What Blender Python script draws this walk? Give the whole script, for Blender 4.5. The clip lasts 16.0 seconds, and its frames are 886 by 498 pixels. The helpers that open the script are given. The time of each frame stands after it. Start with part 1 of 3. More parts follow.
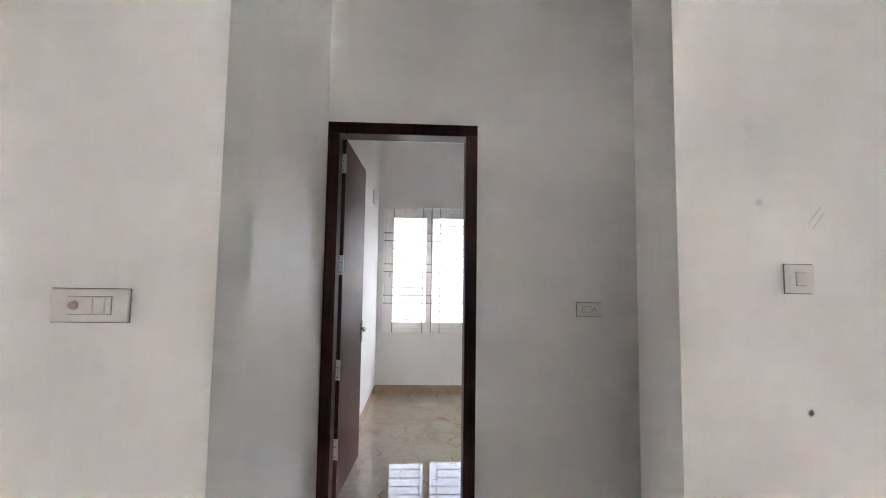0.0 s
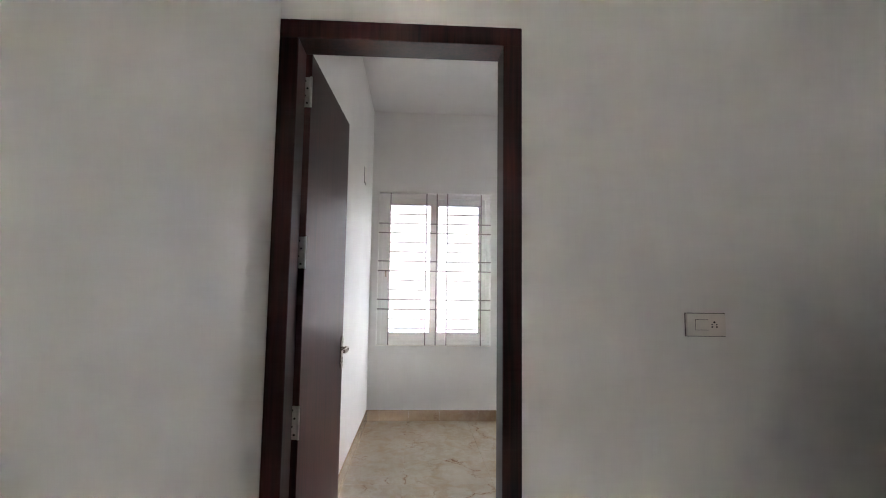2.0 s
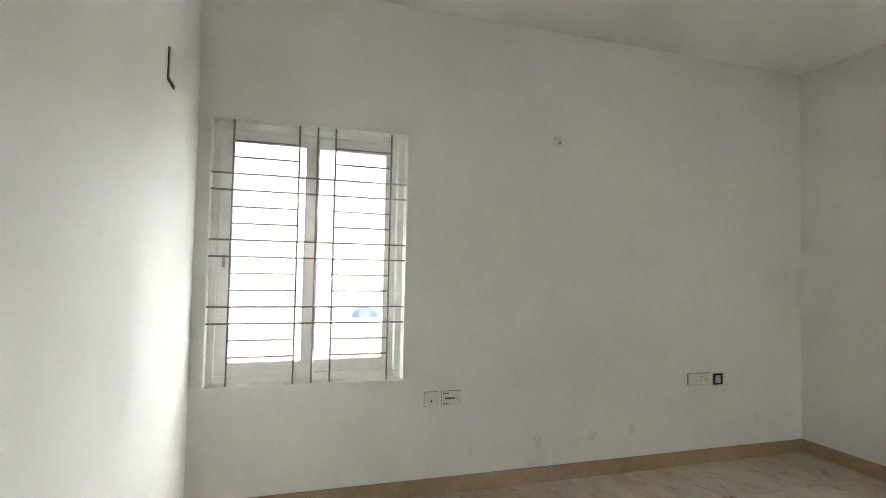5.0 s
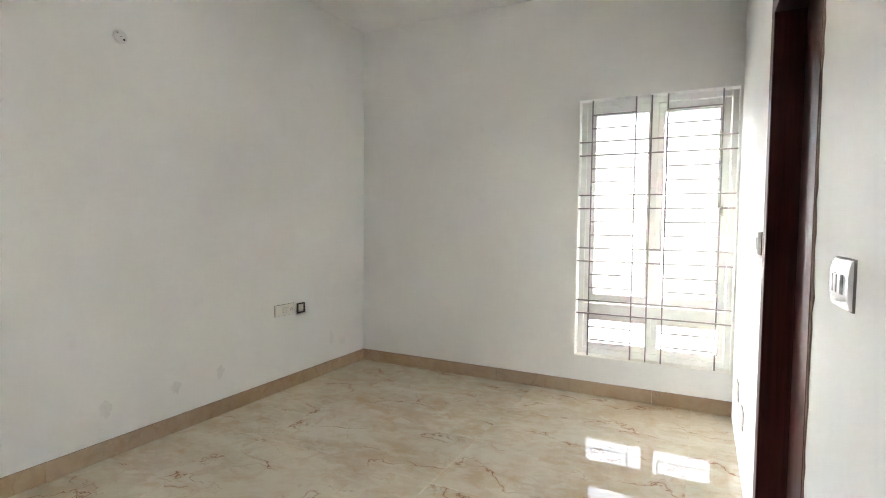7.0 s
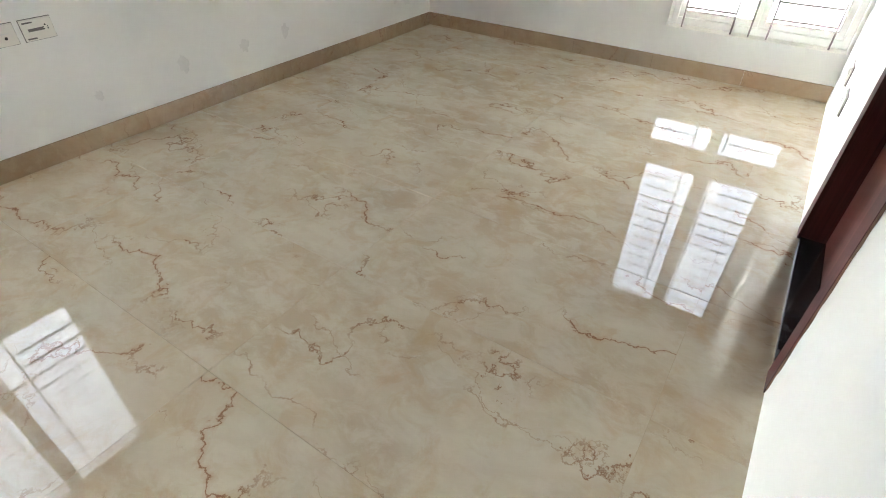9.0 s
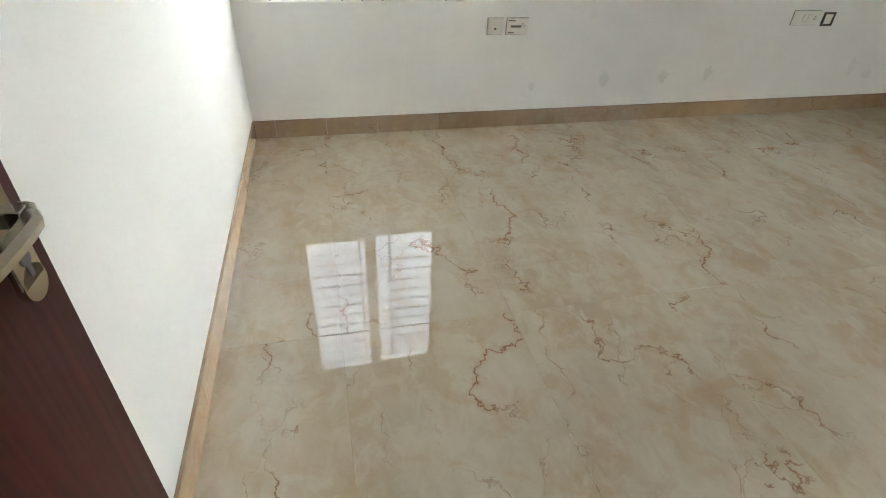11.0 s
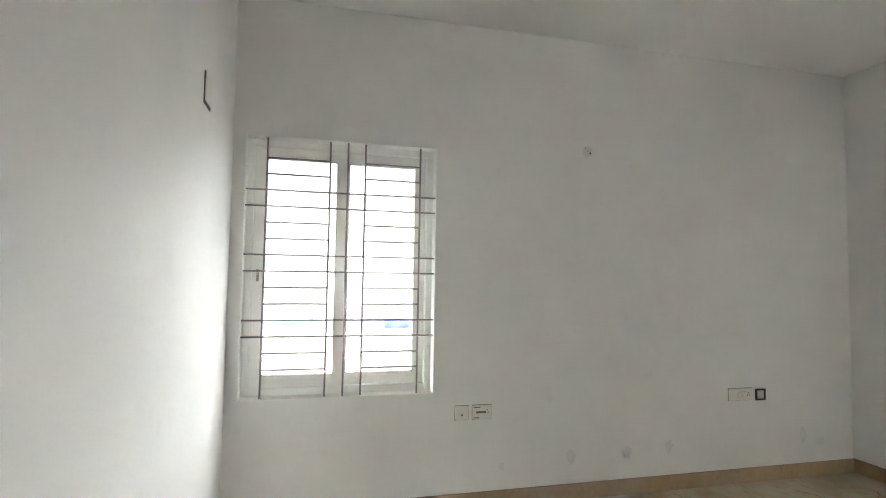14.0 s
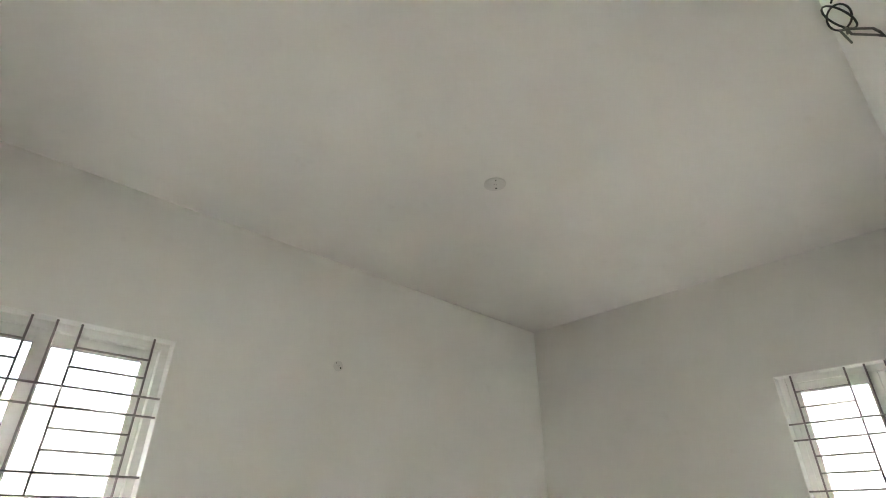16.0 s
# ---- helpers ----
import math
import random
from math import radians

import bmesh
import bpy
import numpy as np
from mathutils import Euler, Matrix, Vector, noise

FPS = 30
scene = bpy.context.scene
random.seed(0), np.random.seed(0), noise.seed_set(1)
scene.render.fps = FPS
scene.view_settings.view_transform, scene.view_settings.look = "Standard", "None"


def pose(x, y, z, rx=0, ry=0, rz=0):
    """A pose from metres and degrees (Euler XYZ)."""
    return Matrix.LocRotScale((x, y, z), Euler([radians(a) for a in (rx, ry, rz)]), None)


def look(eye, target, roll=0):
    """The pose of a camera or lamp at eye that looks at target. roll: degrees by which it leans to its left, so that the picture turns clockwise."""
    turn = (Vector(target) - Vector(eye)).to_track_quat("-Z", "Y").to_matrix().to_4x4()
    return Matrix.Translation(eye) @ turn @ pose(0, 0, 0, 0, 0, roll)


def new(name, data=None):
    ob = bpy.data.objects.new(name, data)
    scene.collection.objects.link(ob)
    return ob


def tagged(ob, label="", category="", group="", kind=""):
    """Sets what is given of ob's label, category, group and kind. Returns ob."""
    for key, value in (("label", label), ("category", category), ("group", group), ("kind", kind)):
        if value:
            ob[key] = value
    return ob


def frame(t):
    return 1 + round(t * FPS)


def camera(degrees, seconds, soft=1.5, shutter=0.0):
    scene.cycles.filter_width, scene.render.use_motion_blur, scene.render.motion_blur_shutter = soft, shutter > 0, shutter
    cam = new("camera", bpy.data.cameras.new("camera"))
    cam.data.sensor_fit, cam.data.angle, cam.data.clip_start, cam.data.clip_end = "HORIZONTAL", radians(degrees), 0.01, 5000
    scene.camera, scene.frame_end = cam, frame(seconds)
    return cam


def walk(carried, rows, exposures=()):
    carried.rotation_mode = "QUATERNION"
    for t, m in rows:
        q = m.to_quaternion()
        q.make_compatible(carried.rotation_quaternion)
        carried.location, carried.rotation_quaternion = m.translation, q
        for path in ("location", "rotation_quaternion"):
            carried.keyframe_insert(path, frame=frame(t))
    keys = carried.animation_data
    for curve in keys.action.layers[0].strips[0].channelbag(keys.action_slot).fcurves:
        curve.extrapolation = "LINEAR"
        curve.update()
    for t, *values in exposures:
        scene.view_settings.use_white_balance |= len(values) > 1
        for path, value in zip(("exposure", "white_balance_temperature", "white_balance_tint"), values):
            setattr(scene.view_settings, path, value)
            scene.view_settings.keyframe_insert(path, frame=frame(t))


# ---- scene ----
cam = camera(81.7, 16.0, 1.0)
PATH = [
    (0, (0.470, -2.857, 1.166), (0.570, -0.867, 1.341), 0.8),
    (0.5, (0.465, -2.597, 1.169), (0.566, -0.607, 1.348), 0.8),
    (1, (0.463, -2.332, 1.178), (0.565, -0.342, 1.351), 0.8),
    (1.5, (0.470, -2.037, 1.181), (0.572, -0.048, 1.362), 0.7),
    (2, (0.442, -1.733, 1.172), (0.546, 0.255, 1.359), 0.8),
    (2.5, (0.449, -1.414, 1.175), (0.549, 0.575, 1.360), 0.4),
    (3, (0.452, -1.035, 1.187), (0.553, 0.953, 1.375), 0.9),
    (5.3, (0.462, 0.282, 1.392), (1.289, 2.103, 1.428), 1.4),
    (5.5, (0.497, 0.303, 1.390), (1.500, 2.033, 1.411), 1.5),
    (6, (0.505, 0.335, 1.345), (1.913, 1.755, 1.336), 1.1),
    (6.4, (0.502, 0.395, 1.290), (2.144, 1.537, 1.266), 0.4),
    (6.5, (0.495, 0.430, 1.290), (2.172, 1.518, 1.259), 0.4),
    (7, (0.508, 0.450, 1.273), (2.289, 1.355, 1.176), 0.6),
    (7.5, (0.515, 0.460, 1.257), (2.298, 1.328, 0.997), 0.5),
    (8, (0.524, 0.516, 1.262), (2.237, 1.351, 0.653), 0.8),
    (8.2, (0.511, 0.529, 1.255), (2.163, 1.357, 0.488), 0.9),
    (8.5, (0.530, 0.525, 1.233), (2.058, 1.351, 0.243), 0.8),
    (9, (0.534, 0.515, 1.214), (1.848, 1.384, -0.018), 0.9),
    (9.5, (0.483, 0.496, 1.202), (1.586, 1.544, -0.096), 1.0),
    (10, (0.413, 0.455, 1.196), (1.204, 1.755, -0.103), 1.3),
    (10.2, (0.392, 0.438, 1.192), (1.059, 1.807, -0.105), 1.6),
    (12.3, (0.417, 0.244, 1.181), (0.715, 2.156, 0.674), 1.1),
    (12.5, (0.447, 0.222, 1.189), (0.733, 2.166, 0.819), 0.8),
    (13, (0.435, 0.228, 1.291), (0.736, 2.198, 1.161), 1.0),
    (13.5, (0.452, 0.224, 1.362), (0.787, 2.196, 1.372), 0.9),
    (14, (0.470, 0.211, 1.403), (0.950, 2.149, 1.513), 0.9),
    (14.5, (0.464, 0.195, 1.391), (1.179, 2.037, 1.699), 1.0),
    (15, (0.475, 0.215, 1.355), (1.368, 1.900, 1.959), 1.0),
    (15.5, (0.440, 0.265, 1.330), (1.488, 1.740, 2.182), 0.2),
    (16, (0.400, 0.288, 1.320), (1.601, 1.577, 2.266), 0.1),
]
EXPOSURES = [(0, 7.80, 6550, 15), (1.5, 7.73, 6700, 14), (3, 7.58, 6850, 12), (5.3, 7.88, 7150, 5), (6, 8.08, 7150, 5), (7, 8.33, 7000, 7),
             (8, 8.33, 6950, 6), (9.5, 8.50, 6900, 5), (12.5, 7.88, 7200, 3), (13.5, 7.88, 7200, 3), (14, 7.80, 7000, 6), (14.25, 7.18, 7000, 6),
             (14.5, 6.58, 7250, 7), (15, 6.68, 7100, 9), (15.5, 7.98, 7300, 7), (16, 7.98, 7300, 4)]
walk(cam, [(t, look(eye, target, roll)) for t, eye, target, roll in PATH], EXPOSURES)
SKY = 0.15

# ---- light ----
world = bpy.data.worlds.new("overcast_sky")
scene.world = world
world.use_nodes = True
wn = world.node_tree.nodes
sky = wn.new("ShaderNodeTexSky")
sky.sky_type = "NISHITA"
sky.sun_disc = False
sky.sun_elevation = radians(76)
sky.sun_rotation = radians(200)
sky.dust_density = 4.0
cloud = wn.new("ShaderNodeHueSaturation")
cloud.inputs["Saturation"].default_value = 0.25
world.node_tree.links.new(sky.outputs[0], cloud.inputs["Color"])
world.node_tree.links.new(cloud.outputs[0], wn["Background"].inputs[0])
wn["Background"].inputs[1].default_value = SKY
sun = new("sun", bpy.data.lights.new("sun", "SUN"))
sun.data.energy, sun.data.angle, sun.data.color = 1.5, radians(14), (1.0, 0.97, 0.92)
sun.matrix_world = look((-2.56, -7.03, 30), (0, 0, 0))


# ---- materials ----
def material(name):
    m = bpy.data.materials.new(name)
    m.use_nodes = True
    t = m.node_tree
    return m, t.nodes, t.links, t.nodes["Principled BSDF"]


def plain(name, colour, rough=0.5, metal=0.0, grain=60.0, amount=0.12, bump=0.0):
    """A surface with a slight two-scale mottling in colour and roughness."""
    m, n, l, b = material(name)
    pos = n.new("ShaderNodeNewGeometry")
    fine, broad = n.new("ShaderNodeTexNoise"), n.new("ShaderNodeTexNoise")
    fine.inputs["Scale"].default_value, broad.inputs["Scale"].default_value = grain, grain / 14
    fine.inputs["Detail"].default_value = 4
    for x in (fine, broad):
        l.new(pos.outputs["Position"], x.inputs["Vector"])
    mix = n.new("ShaderNodeMath")
    mix.operation = "MULTIPLY_ADD"
    l.new(fine.outputs["Fac"], mix.inputs[0])
    mix.inputs[1].default_value = 0.5
    l.new(broad.outputs["Fac"], mix.inputs[2])
    ramp = n.new("ShaderNodeValToRGB")
    ramp.color_ramp.elements[0].position, ramp.color_ramp.elements[1].position = 0.5, 1.0
    ramp.color_ramp.elements[0].color = (*[c * (1 - amount) for c in colour], 1)
    ramp.color_ramp.elements[1].color = (*[min(1, c * (1 + amount)) for c in colour], 1)
    l.new(mix.outputs[0], ramp.inputs[0])
    l.new(ramp.outputs[0], b.inputs["Base Color"])
    b.inputs["Roughness"].default_value, b.inputs["Metallic"].default_value = rough, metal
    if bump:
        bp = n.new("ShaderNodeBump")
        bp.inputs["Strength"].default_value, bp.inputs["Distance"].default_value = bump, 0.002
        l.new(fine.outputs["Fac"], bp.inputs["Height"])
        l.new(bp.outputs[0], b.inputs["Normal"])
    return m


def wall_paint(name, colour, rough, gloss=0.16, smear=0.14):
    """Rolled emulsion on putty: faint roller grain, trowel waves, smudges and uneven sheen."""
    m, n, l, b = material(name)
    pos = n.new("ShaderNodeNewGeometry")

    def cloud_of(scale, detail, squash=(1, 1, 1)):
        mp = n.new("ShaderNodeMapping")
        mp.inputs["Scale"].default_value = squash
        l.new(pos.outputs["Position"], mp.inputs["Vector"])
        x = n.new("ShaderNodeTexNoise")
        x.inputs["Scale"].default_value, x.inputs["Detail"].default_value = scale, detail
        l.new(mp.outputs[0], x.inputs["Vector"])
        return x

    broad, smudge, grain = cloud_of(1.3, 3), cloud_of(7.0, 5), cloud_of(260.0, 2)
    wave = cloud_of(3.2, 2, (1, 1, 0.45))
    ramp = n.new("ShaderNodeValToRGB")
    ramp.color_ramp.elements[0].position, ramp.color_ramp.elements[1].position = 0.3, 0.7
    ramp.color_ramp.elements[0].color = (*[c * 0.955 for c in colour], 1)
    ramp.color_ramp.elements[1].color = (*[min(1, c * 1.02) for c in colour], 1)
    l.new(broad.outputs["Fac"], ramp.inputs[0])
    dirt = n.new("ShaderNodeMapRange")
    dirt.inputs["From Min"].default_value, dirt.inputs["From Max"].default_value = 0.66, 0.8
    dirt.inputs["To Max"].default_value = smear
    l.new(smudge.outputs["Fac"], dirt.inputs["Value"])
    mix = n.new("ShaderNodeMix")
    mix.data_type = "RGBA"
    l.new(dirt.outputs[0], mix.inputs["Factor"])
    l.new(ramp.outputs[0], mix.inputs["A"])
    mix.inputs["B"].default_value = (0.5, 0.48, 0.43, 1)
    l.new(mix.outputs["Result"], b.inputs["Base Color"])
    sheen = n.new("ShaderNodeMapRange")
    sheen.inputs["To Min"].default_value, sheen.inputs["To Max"].default_value = rough - 0.08, rough + 0.12
    l.new(smudge.outputs["Fac"], sheen.inputs["Value"])
    l.new(sheen.outputs[0], b.inputs["Roughness"])
    b.inputs["Specular IOR Level"].default_value = gloss
    b1, b2 = n.new("ShaderNodeBump"), n.new("ShaderNodeBump")
    b1.inputs["Strength"].default_value, b1.inputs["Distance"].default_value = 0.35, 0.006
    b2.inputs["Strength"].default_value, b2.inputs["Distance"].default_value = 0.12, 0.0006
    l.new(wave.outputs["Fac"], b1.inputs["Height"])
    l.new(grain.outputs["Fac"], b2.inputs["Height"])
    l.new(b1.outputs[0], b2.inputs["Normal"])
    l.new(b2.outputs[0], b.inputs["Normal"])
    return m


def marble_tile(name, base, pale, vein, rough, strength=1.0):
    """Polished vitrified tile printed as cream marble: cloudy ground, thin broken rust veins, different on each tile."""
    m, n, l, b = material(name)
    pos, info = n.new("ShaderNodeNewGeometry"), n.new("ShaderNodeObjectInfo")
    shift = n.new("ShaderNodeVectorMath")
    shift.operation = "MULTIPLY_ADD"
    l.new(info.outputs["Random"], shift.inputs[0])
    shift.inputs[1].default_value = (37.0, 53.0, 11.0)
    l.new(pos.outputs["Position"], shift.inputs[2])

    def field(scale, detail, rot=0.0, sq=(1, 1, 1), rough_=0.55, warp=0.0, per_tile=True):
        mp = n.new("ShaderNodeMapping")
        mp.inputs["Scale"].default_value = sq
        mp.inputs["Rotation"].default_value = (0, 0, radians(rot))
        l.new(shift.outputs[0] if per_tile else pos.outputs["Position"], mp.inputs["Vector"])
        x = n.new("ShaderNodeTexNoise")
        x.inputs["Scale"].default_value, x.inputs["Detail"].default_value = scale, detail
        x.inputs["Roughness"].default_value, x.inputs["Distortion"].default_value = rough_, warp
        l.new(mp.outputs[0], x.inputs["Vector"])
        return x.outputs["Fac"]

    def line(value, width, soft):
        d = n.new("ShaderNodeMath")
        d.operation = "SUBTRACT"
        l.new(value, d.inputs[0])
        d.inputs[1].default_value = 0.5
        a = n.new("ShaderNodeMath")
        a.operation = "ABSOLUTE"
        l.new(d.outputs[0], a.inputs[0])
        r = n.new("ShaderNodeMapRange")
        r.inputs["From Min"].default_value, r.inputs["From Max"].default_value = width, width + soft
        r.inputs["To Min"].default_value, r.inputs["To Max"].default_value = 1, 0
        l.new(a.outputs[0], r.inputs["Value"])
        return r.outputs[0]

    def gate(value, low, high):
        r = n.new("ShaderNodeMapRange")
        r.inputs["From Min"].default_value, r.inputs["From Max"].default_value = low, high
        l.new(value, r.inputs["Value"])
        return r.outputs[0]

    def times(a, c):
        x = n.new("ShaderNodeMath")
        x.operation = "MULTIPLY"
        l.new(a, x.inputs[0])
        if isinstance(c, float):
            x.inputs[1].default_value = c
        else:
            l.new(c, x.inputs[1])
        return x.outputs[0]

    def mixed(fac, a, c):
        x = n.new("ShaderNodeMix")
        x.data_type = "RGBA"
        l.new(fac, x.inputs["Factor"])
        if isinstance(a, tuple):
            x.inputs["A"].default_value = (*a, 1)
        else:
            l.new(a, x.inputs["A"])
        x.inputs["B"].default_value = (*c, 1)
        return x.outputs["Result"]

    ground = mixed(gate(field(3.0, 6, 20, (1, 0.5, 1), 0.6, 0.6, False), 0.36, 0.68), base, pale)
    ground = mixed(times(gate(field(11.0, 6, 15, (1.3, 0.8, 1), 0.65, 0.5), 0.44, 0.6), 0.7), ground, pale)
    ground = mixed(times(gate(field(8.0, 5, 50, (1, 1, 1), 0.6, 0.8), 0.52, 0.66), 0.45), ground, (base[0] * 1.0, base[1] * 0.86, base[2] * 0.72))
    ground = mixed(times(gate(field(2.1, 4, -15, (1, 0.6, 1), 0.55, 0.0, False), 0.5, 0.68), 0.3), ground, (base[0] * 0.86, base[1] * 0.76, base[2] * 0.64))

    def vein_field(freq, rot, seed):
        """Runs from 0 to 1 across each band; its middle is one long jagged vein."""
        mp = n.new("ShaderNodeMapping")
        mp.inputs["Rotation"].default_value = (0, 0, radians(rot))
        mp.inputs["Location"].default_value = (seed, seed * 1.7, 0)
        l.new(shift.outputs[0], mp.inputs["Vector"])
        xyz = n.new("ShaderNodeSeparateXYZ")
        l.new(mp.outputs[0], xyz.inputs[0])
        total = times(xyz.outputs[0], float(freq))
        for scale, detail, rough_, much in ((1.5, 2, 0.5, 1.9), (6.0, 2, 0.5, 0.45), (24.0, 5, 0.65, 0.30)):
            x = n.new("ShaderNodeTexNoise")
            x.inputs["Scale"].default_value, x.inputs["Detail"].default_value, x.inputs["Roughness"].default_value = scale, detail, rough_
            l.new(mp.outputs[0], x.inputs["Vector"])
            add = n.new("ShaderNodeMath")
            add.operation = "MULTIPLY_ADD"
            l.new(x.outputs["Fac"], add.inputs[0])
            add.inputs[1].default_value = much
            l.new(total, add.inputs[2])
            total = add.outputs[0]
        whole = n.new("ShaderNodeMath")
        whole.operation = "FRACT"
        l.new(total, whole.inputs[0])
        return whole.outputs[0]

    va, vb, vc = vein_field(2.6, 8, 0.0), vein_field(2.2, -14, 5.0), vein_field(3.0, 24, 9.0)
    ga, gb2 = field(2.6, 3), field(3.2, 3, 40)
    main = times(line(va, 0.004, 0.014), gate(ga, 0.47, 0.58))
    second = times(line(vb, 0.003, 0.013), gate(gb2, 0.49, 0.60))
    thin = times(line(vc, 0.002, 0.010), gate(gb2, 0.5, 0.6))
    halo = times(line(va, 0.008, 0.07), gate(ga, 0.5, 0.65))
    blot = times(line(vb, 0.03, 0.22), gate(field(5.5, 5, 10), 0.5, 0.68))
    ground = mixed(times(blot, 0.35 * strength), ground, (base[0] * 0.95, base[1] * 0.74, base[2] * 0.56))
    ground = mixed(times(second, 0.75 * strength), ground, vein)
    ground = mixed(times(halo, 0.3 * strength), ground, (vein[0] * 1.7, vein[1] * 2.0, vein[2] * 2.2))
    ground = mixed(times(thin, 0.5 * strength), ground, (vein[0] * 1.15, vein[1] * 1.4, vein[2] * 1.6))
    ground = mixed(times(main, 0.8 * strength), ground, vein)
    l.new(ground, b.inputs["Base Color"])
    dust = n.new("ShaderNodeMapRange")
    dust.inputs["To Min"].default_value, dust.inputs["To Max"].default_value = rough, rough + 0.006
    l.new(field(6.0, 4), dust.inputs["Value"])
    l.new(dust.outputs[0], b.inputs["Roughness"])
    b.inputs["IOR"].default_value = 1.82
    bp = n.new("ShaderNodeBump")
    bp.inputs["Strength"].default_value, bp.inputs["Distance"].default_value = 0.012, 0.002
    l.new(field(2.5, 1), bp.inputs["Height"])
    l.new(bp.outputs[0], b.inputs["Normal"])
    return m


def wood(name, dark, light, rough, gloss=0.16):
    """Stained wood with long upright grain."""
    m, n, l, b = material(name)
    co = n.new("ShaderNodeTexCoord")
    mp = n.new("ShaderNodeMapping")
    mp.inputs["Scale"].default_value = (1, 1, 0.035)
    l.new(co.outputs["Object"], mp.inputs["Vector"])
    g, s = n.new("ShaderNodeTexNoise"), n.new("ShaderNodeTexNoise")
    g.inputs["Scale"].default_value, g.inputs["Detail"].default_value, g.inputs["Distortion"].default_value = 70, 6, 0.4
    s.inputs["Scale"].default_value, s.inputs["Detail"].default_value = 9, 3
    l.new(mp.outputs[0], g.inputs["Vector"])
    l.new(mp.outputs[0], s.inputs["Vector"])
    add = n.new("ShaderNodeMath")
    add.operation = "MULTIPLY_ADD"
    l.new(s.outputs["Fac"], add.inputs[0])
    add.inputs[1].default_value = 0.6
    l.new(g.outputs["Fac"], add.inputs[2])
    ramp = n.new("ShaderNodeValToRGB")
    ramp.color_ramp.elements[0].position, ramp.color_ramp.elements[1].position = 0.55, 1.05
    ramp.color_ramp.elements[0].color, ramp.color_ramp.elements[1].color = (*dark, 1), (*light, 1)
    l.new(add.outputs[0], ramp.inputs[0])
    l.new(ramp.outputs[0], b.inputs["Base Color"])
    b.inputs["Roughness"].default_value = rough
    b.inputs["Specular IOR Level"].default_value = gloss
    bp = n.new("ShaderNodeBump")
    bp.inputs["Strength"].default_value, bp.inputs["Distance"].default_value = 0.15, 0.0008
    l.new(g.outputs["Fac"], bp.inputs["Height"])
    l.new(bp.outputs[0], b.inputs["Normal"])
    return m


PAINT = wall_paint("white_emulsion", (0.85, 0.845, 0.82), 0.58)
SATIN = wall_paint("satin_enamel", (0.84, 0.835, 0.81), 0.39, 0.6, 0.02)
CEIL = wall_paint("ceiling_white", (0.84, 0.835, 0.82), 0.75)
TILE = marble_tile("cream_marble_tile", (0.56, 0.445, 0.31), (0.69, 0.615, 0.48), (0.27, 0.105, 0.045), 0.001)
SKIRT = marble_tile("skirting_tile", (0.36, 0.25, 0.16), (0.44, 0.325, 0.215), (0.22, 0.11, 0.06), 0.12, 0.6)
GROUT = plain("grout", (0.48, 0.38, 0.26), 0.8)
WOOD = wood("dark_mahogany", (0.012, 0.0028, 0.0026), (0.045, 0.009, 0.008), 0.42)
LEAF = wood("brown_laminate", (0.027, 0.0065, 0.0058), (0.070, 0.0195, 0.0155), 0.42, 0.2)
UPVC = plain("white_upvc", (0.90, 0.90, 0.87), 0.35, amount=0.03)
SILL = plain("sill_plaster", (0.88, 0.86, 0.80), 0.6, amount=0.1)
STEEL = plain("grille_steel", (0.27, 0.235, 0.24), 0.45, 0.0, amount=0.08)
GASKET_SHADE = plain("gasket_and_shade", (0.16, 0.14, 0.14), 0.6)
NICKEL = plain("satin_nickel", (0.66, 0.62, 0.53), 0.17, 1.0, 180, 0.06)
CHROME = plain("hinge_steel", (0.62, 0.62, 0.6), 0.3, 1.0, 120, 0.1)
PLATE = plain("switch_plastic", (0.78, 0.76, 0.70), 0.28, amount=0.03)
GLOSSY = plain("chromed_switch_plastic", (0.82, 0.83, 0.82), 0.08, 0.35, amount=0.03)
BLACK = plain("black_plastic", (0.02, 0.02, 0.02), 0.45)
WIRE = plain("black_wire", (0.025, 0.025, 0.03), 0.45)
RUSTWIRE = plain("brown_wire", (0.07, 0.045, 0.03), 0.6)
GRANITE = plain("black_granite", (0.02, 0.02, 0.022), 0.12, 0.0, 300, 0.4)
SMUDGE = plain("rubbed_putty", (0.765, 0.76, 0.735), 0.7, 0.0, 70, 0.06)
KNOB = plain("yellowed_plastic", (0.50, 0.43, 0.35), 0.35, amount=0.1)
STAIN = plain("putty_patch", (0.70, 0.70, 0.68), 0.7, 0.0, 90, 0.08)
MORTAR = plain("chipped_mortar", (0.17, 0.11, 0.075), 0.9, 0.0, 220, 0.4, 0.6)
EARTH = plain("bare_earth", (0.60, 0.57, 0.53), 0.95, 0.0, 3, 0.2)
RENDER = plain("whitewashed_render", (0.80, 0.79, 0.77), 0.85, 0.0, 6, 0.05)
TEAL = plain("turquoise_paint", (0.12, 0.42, 0.46), 0.6, 0.0, 5, 0.1)
BLUE = plain("blue_tarpaulin", (0.03, 0.06, 0.22), 0.5, 0.0, 9, 0.3)
GREY = plain("grey_block", (0.30, 0.31, 0.36), 0.8, 0.0, 9, 0.15)

